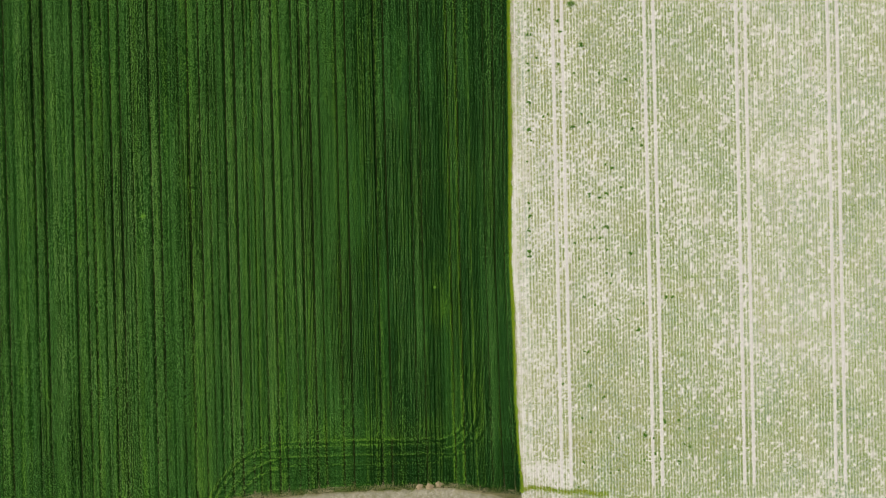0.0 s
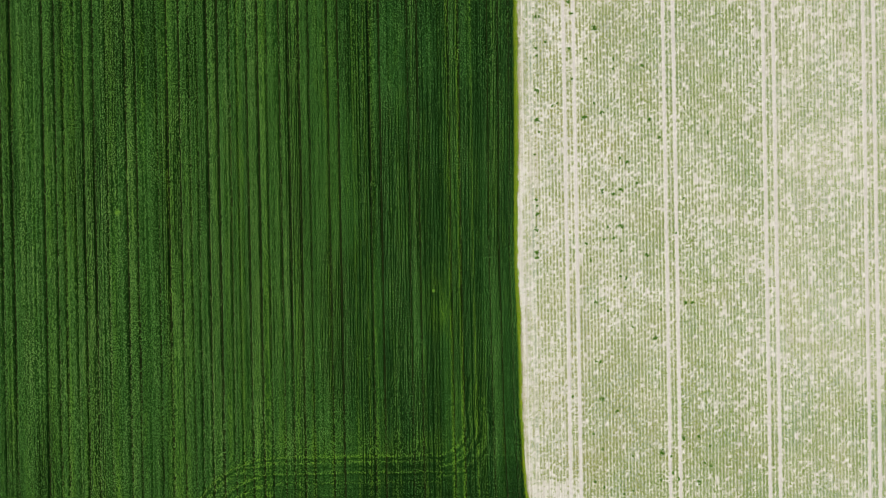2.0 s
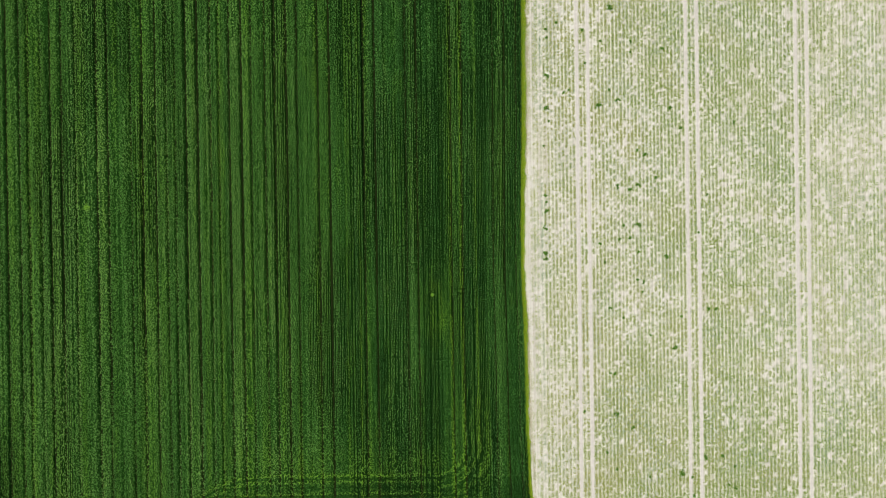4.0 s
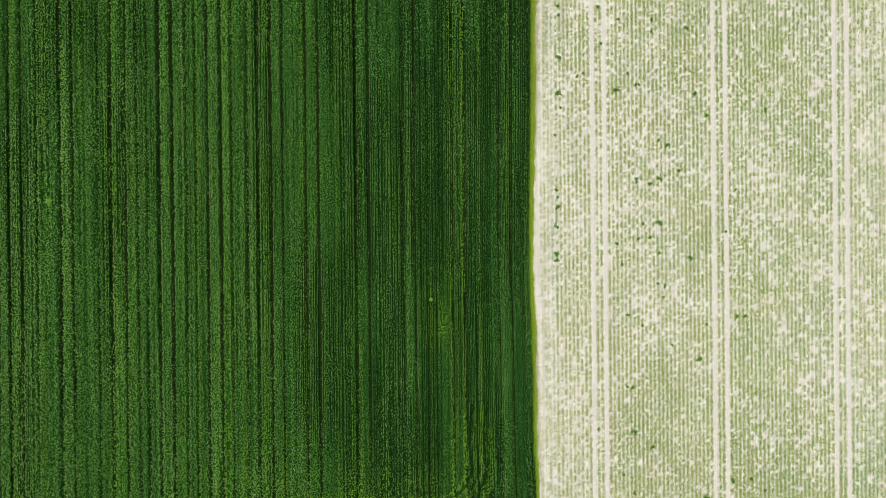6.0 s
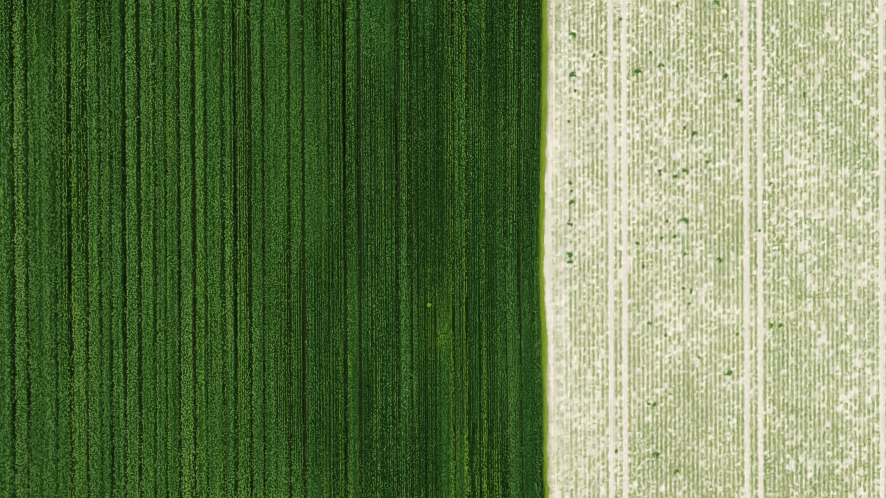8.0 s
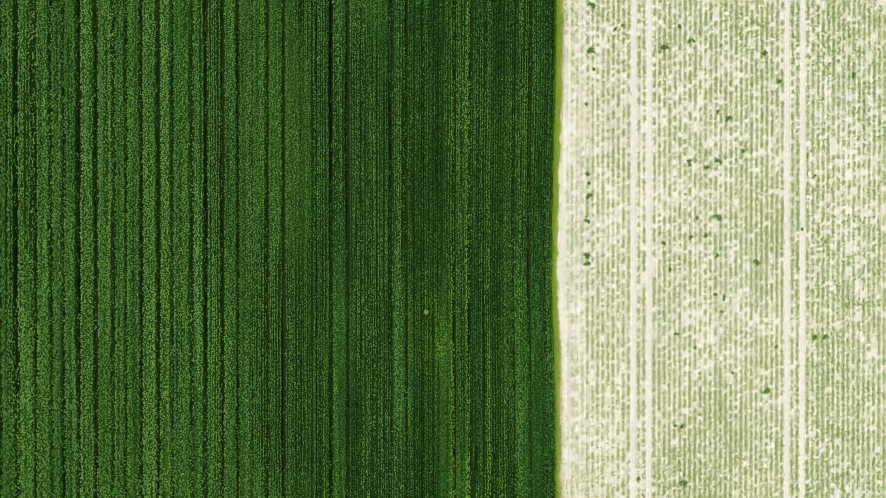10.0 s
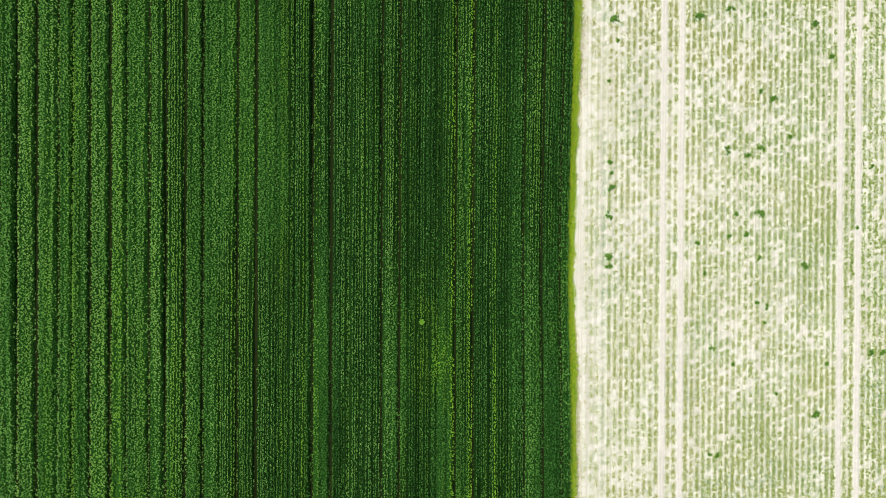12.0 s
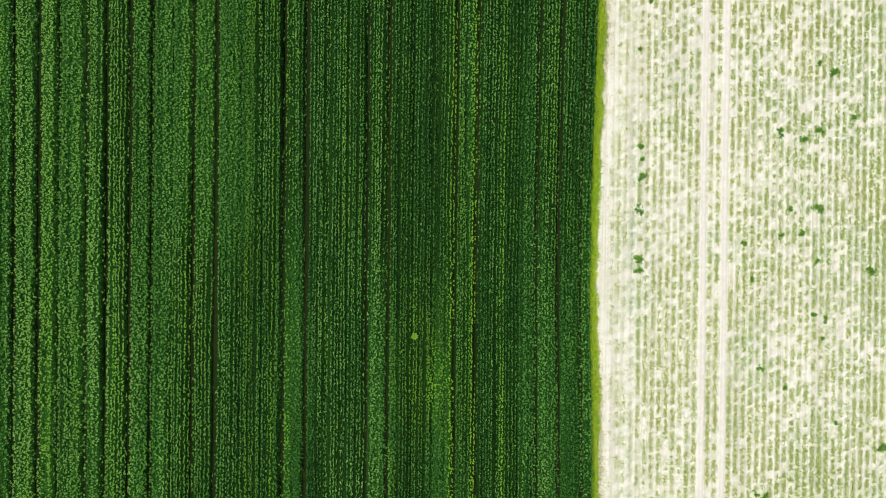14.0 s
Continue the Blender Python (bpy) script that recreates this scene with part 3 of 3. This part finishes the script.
def crop_bed(west, gap_west, deep_west, east, gap_east, deep_east):
    top = 0.40 + rng.uniform(-0.03, 0.03)
    south = max(float(crop_end(0.5 * (west + east))) - 0.6, SOUTH)
    shape = (west, east, gap_west, gap_east, deep_west, deep_east, top)
    ys = np.arange(south, NORTH, 0.36)
    width = east - west
    count = max(9, int(width / 0.19))
    gy, gu = np.meshgrid(ys, np.linspace(0.0, 1.0, count), indexing="ij")
    lo, hi = west + (gap_west + 0.05) * (deep_west > 0.5), east - (gap_east + 0.05) * (deep_east > 0.5)
    sx = lo + (hi - lo) * gu
    sx[:, 1:-1] += rng.normal(0, 0.02, sx[:, 1:-1].shape)
    gz, _ = canopy_height(sx, gy, *shape)
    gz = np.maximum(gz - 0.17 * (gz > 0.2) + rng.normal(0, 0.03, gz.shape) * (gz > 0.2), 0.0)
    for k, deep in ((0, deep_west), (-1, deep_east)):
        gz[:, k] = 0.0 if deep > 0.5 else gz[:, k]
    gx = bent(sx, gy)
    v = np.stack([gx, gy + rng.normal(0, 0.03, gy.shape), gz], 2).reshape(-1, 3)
    # low values darken the canopy between clear rows, as painted shade
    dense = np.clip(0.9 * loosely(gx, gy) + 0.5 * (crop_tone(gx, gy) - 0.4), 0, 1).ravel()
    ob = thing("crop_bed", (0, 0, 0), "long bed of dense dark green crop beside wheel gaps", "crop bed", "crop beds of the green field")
    part("canopy", quads("canopy", v, grid_faces(len(ys), count), SHADED_CANOPY, False, yellowness(gx, gy).ravel() * 0.7, dense), ob)
    # plants in drill rows
    rows = max(1, int(round(width / 0.22)))
    along, close = [south], np.clip((east + 42) / 10, 0, 1)
    while along[-1] < NORTH:
        along.append(along[-1] + 0.16 - 0.038 * close * min(1.0, max(0.0, (28 - abs(along[-1] - 1)) / 8)))
    along = np.array(along)
    x, y = np.meshgrid(west + width * (np.arange(rows) + 0.5) / rows + rng.normal(0, 0.03, rows), along)
    x = x + 0.12 * (value_noise(x, y, 0.3, 5, 82) - 0.5)
    x, y = x.ravel(), y.ravel()
    n = len(x)
    loose = loosely(x, y) > rng.random(n)
    x = x + rng.normal(0, 1, n) * np.where(loose, 0.065, 0.024)
    y = y + rng.normal(0, 0.05, n)
    z, solid = canopy_height(x, y, *shape)
    ridge, inside = arc_marks(x, y)
    keep = (solid > 0.12) & (rng.random(n) < (0.2 + 0.8 * solid) * (1 - np.clip(-0.9 * ridge, 0, 0.85)) * (1 - 0.5 * inside * (np.cos(y * 2 * np.pi / 1.1) > 0.75)) * (1 - 0.5 * (value_noise(x, y, 0.24, 25, 81) < 0.22)))
    x, y, z, loose = x[keep], y[keep], z[keep], loose[keep]
    n = len(x)
    wx = bent(x, y)
    low = rng.random(n) < 0.18
    z = z * np.where(low, rng.uniform(0.5, 0.85, n), 1.0) - 0.06 + rng.normal(0, 0.025, n)
    size = rng.uniform(0.8, 1.25, n)
    # tone goes with height: lighter on ridges, darker in troughs and on low plants
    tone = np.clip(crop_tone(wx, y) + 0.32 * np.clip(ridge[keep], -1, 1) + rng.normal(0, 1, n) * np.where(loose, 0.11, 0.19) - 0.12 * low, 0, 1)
    near = rng.random(n) < close * np.clip((28 - abs(y - 1)) / 8, 0, 1)
    yellow = yellowness(wx, y)
    vs, tones, yellows = [], [], []
    for some, leaf_count, big in ((near, 6, 0.82), (~near, 3, 1.3)):
        m = int(some.sum())
        spread = (rng.uniform(0, 6.283, (m, 1)) + 6.283 / leaf_count * np.arange(leaf_count) + rng.normal(0, 0.3, (m, leaf_count))).ravel()
        inline = np.pi / 2 * rng.choice((-1, 1), len(spread)) + rng.normal(0, 0.55, len(spread))
        way = np.where(np.repeat(loose[some], leaf_count), spread, inline)
        px, py, pz, ps = (np.repeat(q[some], leaf_count) for q in (wx, y, z, size))
        length = big * ps * rng.uniform(0.06, 0.14, len(px))
        v, f = leaves(px, py, pz + rng.uniform(-0.02, 0.02, len(px)), way, rng.uniform(-0.3, 1.0, len(px)), length, length * rng.uniform(0.45, 0.85, len(px)), 0.1)
        vs.append(v)
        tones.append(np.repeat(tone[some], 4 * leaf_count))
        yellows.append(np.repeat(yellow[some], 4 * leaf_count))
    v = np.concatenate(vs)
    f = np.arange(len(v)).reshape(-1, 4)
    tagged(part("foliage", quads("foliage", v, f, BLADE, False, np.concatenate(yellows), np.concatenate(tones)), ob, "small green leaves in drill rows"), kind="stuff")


BED_LINES = bed_lines()
for one, two in zip(BED_LINES, BED_LINES[1:]):
    crop_bed(*one, *two)


# ---- grass margin between the fields, and the verge of the dirt track ----
def grass(name, x, y, tall, yellow, mat, label):
    n = len(x)
    v, f = leaves(x, y, np.full(n, 0.02), rng.uniform(0, 6.283, n), rng.uniform(0.05, 0.8, n), tall * rng.uniform(0.7, 1.3, n), rng.uniform(0.03, 0.055, n), 0.2)
    ob = new(name, quads(name, v, f, mat, False, np.repeat(yellow, 4)))
    return tagged(ob, label, "grass", kind="stuff")


n = 30000
y = rng.uniform(crop_end(12.0), NORTH, n)
u = rng.beta(1.6, 2.0, n)
wide = 0.46 + 0.4 * (value_noise(y * 0, y, 1, 1.1, 71) - 0.5) - 0.26 * np.clip((-y - 8) / 14, 0, 1)
grass("margin_grass", edge(y) - 0.08 + u * wide, y, 0.36, np.clip(0.8 * value_noise(u * 2, y, 0.5, 0.9, 72) - 0.35, 0, 1), GRASS,
      "narrow bright yellow-green grass margin between two fields")


n = 12000
y = rng.uniform(crop_end(12.0), NORTH, n)
wide = 0.50 - 0.2 * np.clip((-y - 8) / 16, 0, 1) + np.abs(rng.normal(0, 0.32, n))
grass("margin_stubble", edge(y) + wide, y, 0.12, np.clip(rng.random(n) + 0.55, 0, 1), VERGE, "sparse dry stubble and weeds along a field margin")


def dirt_track():
    xs = np.arange(-60, EAST, 0.6)
    us = np.linspace(0, 1, 12)
    gx, gu = np.meshgrid(xs, us, indexing="ij")
    top = np.interp(gx, (-60, -45, -30, -17, 1.4, 10, 20, 85), (-44, -42, -39.7, -38.75, -38.5, -40.3, -42.6, -46))
    gy = top - 5.5 * gu + 0.35 * (value_noise(gx, gu, 0.9, 0.3, 81) - 0.5)
    gz = 0.10 + 0.06 * (value_noise(gx, gy, 0.8, 0.8, 82) - 0.5) - 0.05 * np.exp(-((gu - 0.25) / 0.08) ** 2) - 0.05 * np.exp(-((gu - 0.7) / 0.08) ** 2)
    gz[:, (0, -1)] = -0.05
    v = np.stack([gx, gy, gz], 2).reshape(-1, 3)
    ob = new("dirt_track", quads("dirt_track", v, grid_faces(len(xs), 12)[:, ::-1], TRACK_DIRT, True))
    tagged(ob, "pale beige dirt farm track with shallow ruts", "dirt track", kind="structure")


dirt_track()
n = 26000
x = rng.uniform(-45, 24, n)
top = np.interp(x, (-60, -45, -30, -17, 1.4, 10, 20, 85), (-44, -42, -39.7, -38.75, -38.5, -40.3, -42.6, -46))
y = top + 0.1 + rng.normal(-0.15, 0.75, n) * (1 + 1.2 * (x > 9)) + 0.5 * (value_noise(x, x * 0, 1.5, 1, 91) - 0.5) + 1.1 * np.clip((x - 9) / 3, 0, 1)
grass("verge_grass", x, y, 0.22, np.clip(1.5 * value_noise(x, y, 1.2, 0.6, 92) - 0.35, 0, 1), VERGE, "dry straw-coloured and green grass verge beside a dirt track")


n = 7000
x = rng.uniform(12.8, 27, n)
y = -38.75 - 0.1 * (x - 13) + rng.normal(0, 0.22, n) + 0.5 * (value_noise(x, x * 0, 1.1, 1, 93) - 0.5)
grass("headland_grass", x, y, 0.2, np.clip(0.8 * value_noise(x, y, 0.8, 0.5, 94) - 0.1, 0, 1), GRASS, "strip of green grass along the end of the pale field")


def dirt_heap(x, y, r):
    rings, sides = 7, 18
    gr, ga = np.meshgrid(np.linspace(0.02, 1, rings), np.linspace(0, 2 * np.pi, sides), indexing="ij")
    lump = 0.55 + 0.9 * value_noise(2 * np.cos(ga) + x, 3 * np.sin(ga) + y, 1, 1, 95)
    lump[:, -1] = lump[:, 0]
    rad = r * gr * lump
    gz = 0.36 * r * (1 - gr ** 1.6) + 0.16 * r * (value_noise(rad * np.cos(ga) * 6, rad * np.sin(ga) * 6, 1, 1, 96) - 0.5) * (gr < 0.99)
    gz[-1] = -0.05
    v = np.stack([rad * np.cos(ga), 0.75 * rad * np.sin(ga), gz], 2).reshape(-1, 3)
    ob = new("dirt_heap", quads("dirt_heap", v, grid_faces(rings, sides), HEAP_DIRT, True))
    ob.location = (x, y, 0.06)
    tagged(ob, "low heap of tan dry earth beside the crop", "earth heap", "earth heaps by the track")


for x, y, r in ((-4.0, -38.35, 0.6), (-2.3, -38.3, 0.7), (-0.8, -37.9, 0.65)):
    dirt_heap(x, y, r)


# ---- a pale yellow tuft standing in the green crop ----
def tuft(x, y, r):
    ob = thing("weed_tuft", (x, y, 0.0), "pale yellow-green weed tuft standing above the green crop", "weed", "tufts in the green crop")
    n = 90
    a, q = rng.uniform(0, 6.283, n), r * np.sqrt(rng.random(n))
    v, f = leaves(q * np.cos(a), q * np.sin(a), 0.55 + 0.2 * rng.random(n), rng.uniform(0, 6.283, n), rng.uniform(0, 0.9, n), rng.uniform(0.12, 0.25, n), rng.uniform(0.05, 0.09, n), 0.1)
    part("foliage", quads("foliage", v, f, BLADE, False, np.repeat(0.6 + 0.4 * rng.random(n), 4), np.full(4 * n, 0.7)), ob)
    k = 6
    sa = rng.uniform(0, 6.283, k)
    vs, fs = [], []
    for i in range(k):
        ring = [(math.cos(p), math.sin(p)) for p in (0.8, 2.4, 3.9, 5.5)]
        vs += [(0.012 * c, 0.012 * s, 0) for c, s in ring] + [(0.7 * r * math.cos(sa[i]) + 0.006 * c, 0.7 * r * math.sin(sa[i]) + 0.006 * s, 0.65) for c, s in ring]
        fs += [(8 * i + j, 8 * i + (j + 1) % 4, 8 * i + 4 + (j + 1) % 4, 8 * i + 4 + j) for j in range(4)]
    part("stems", quads("stems", np.array(vs), np.array(fs), STEM), ob)


for x, y, r in ((-47.99, 7.11, 0.38), (-0.75, -5.5, 0.13)):
    tuft(x, y, r)
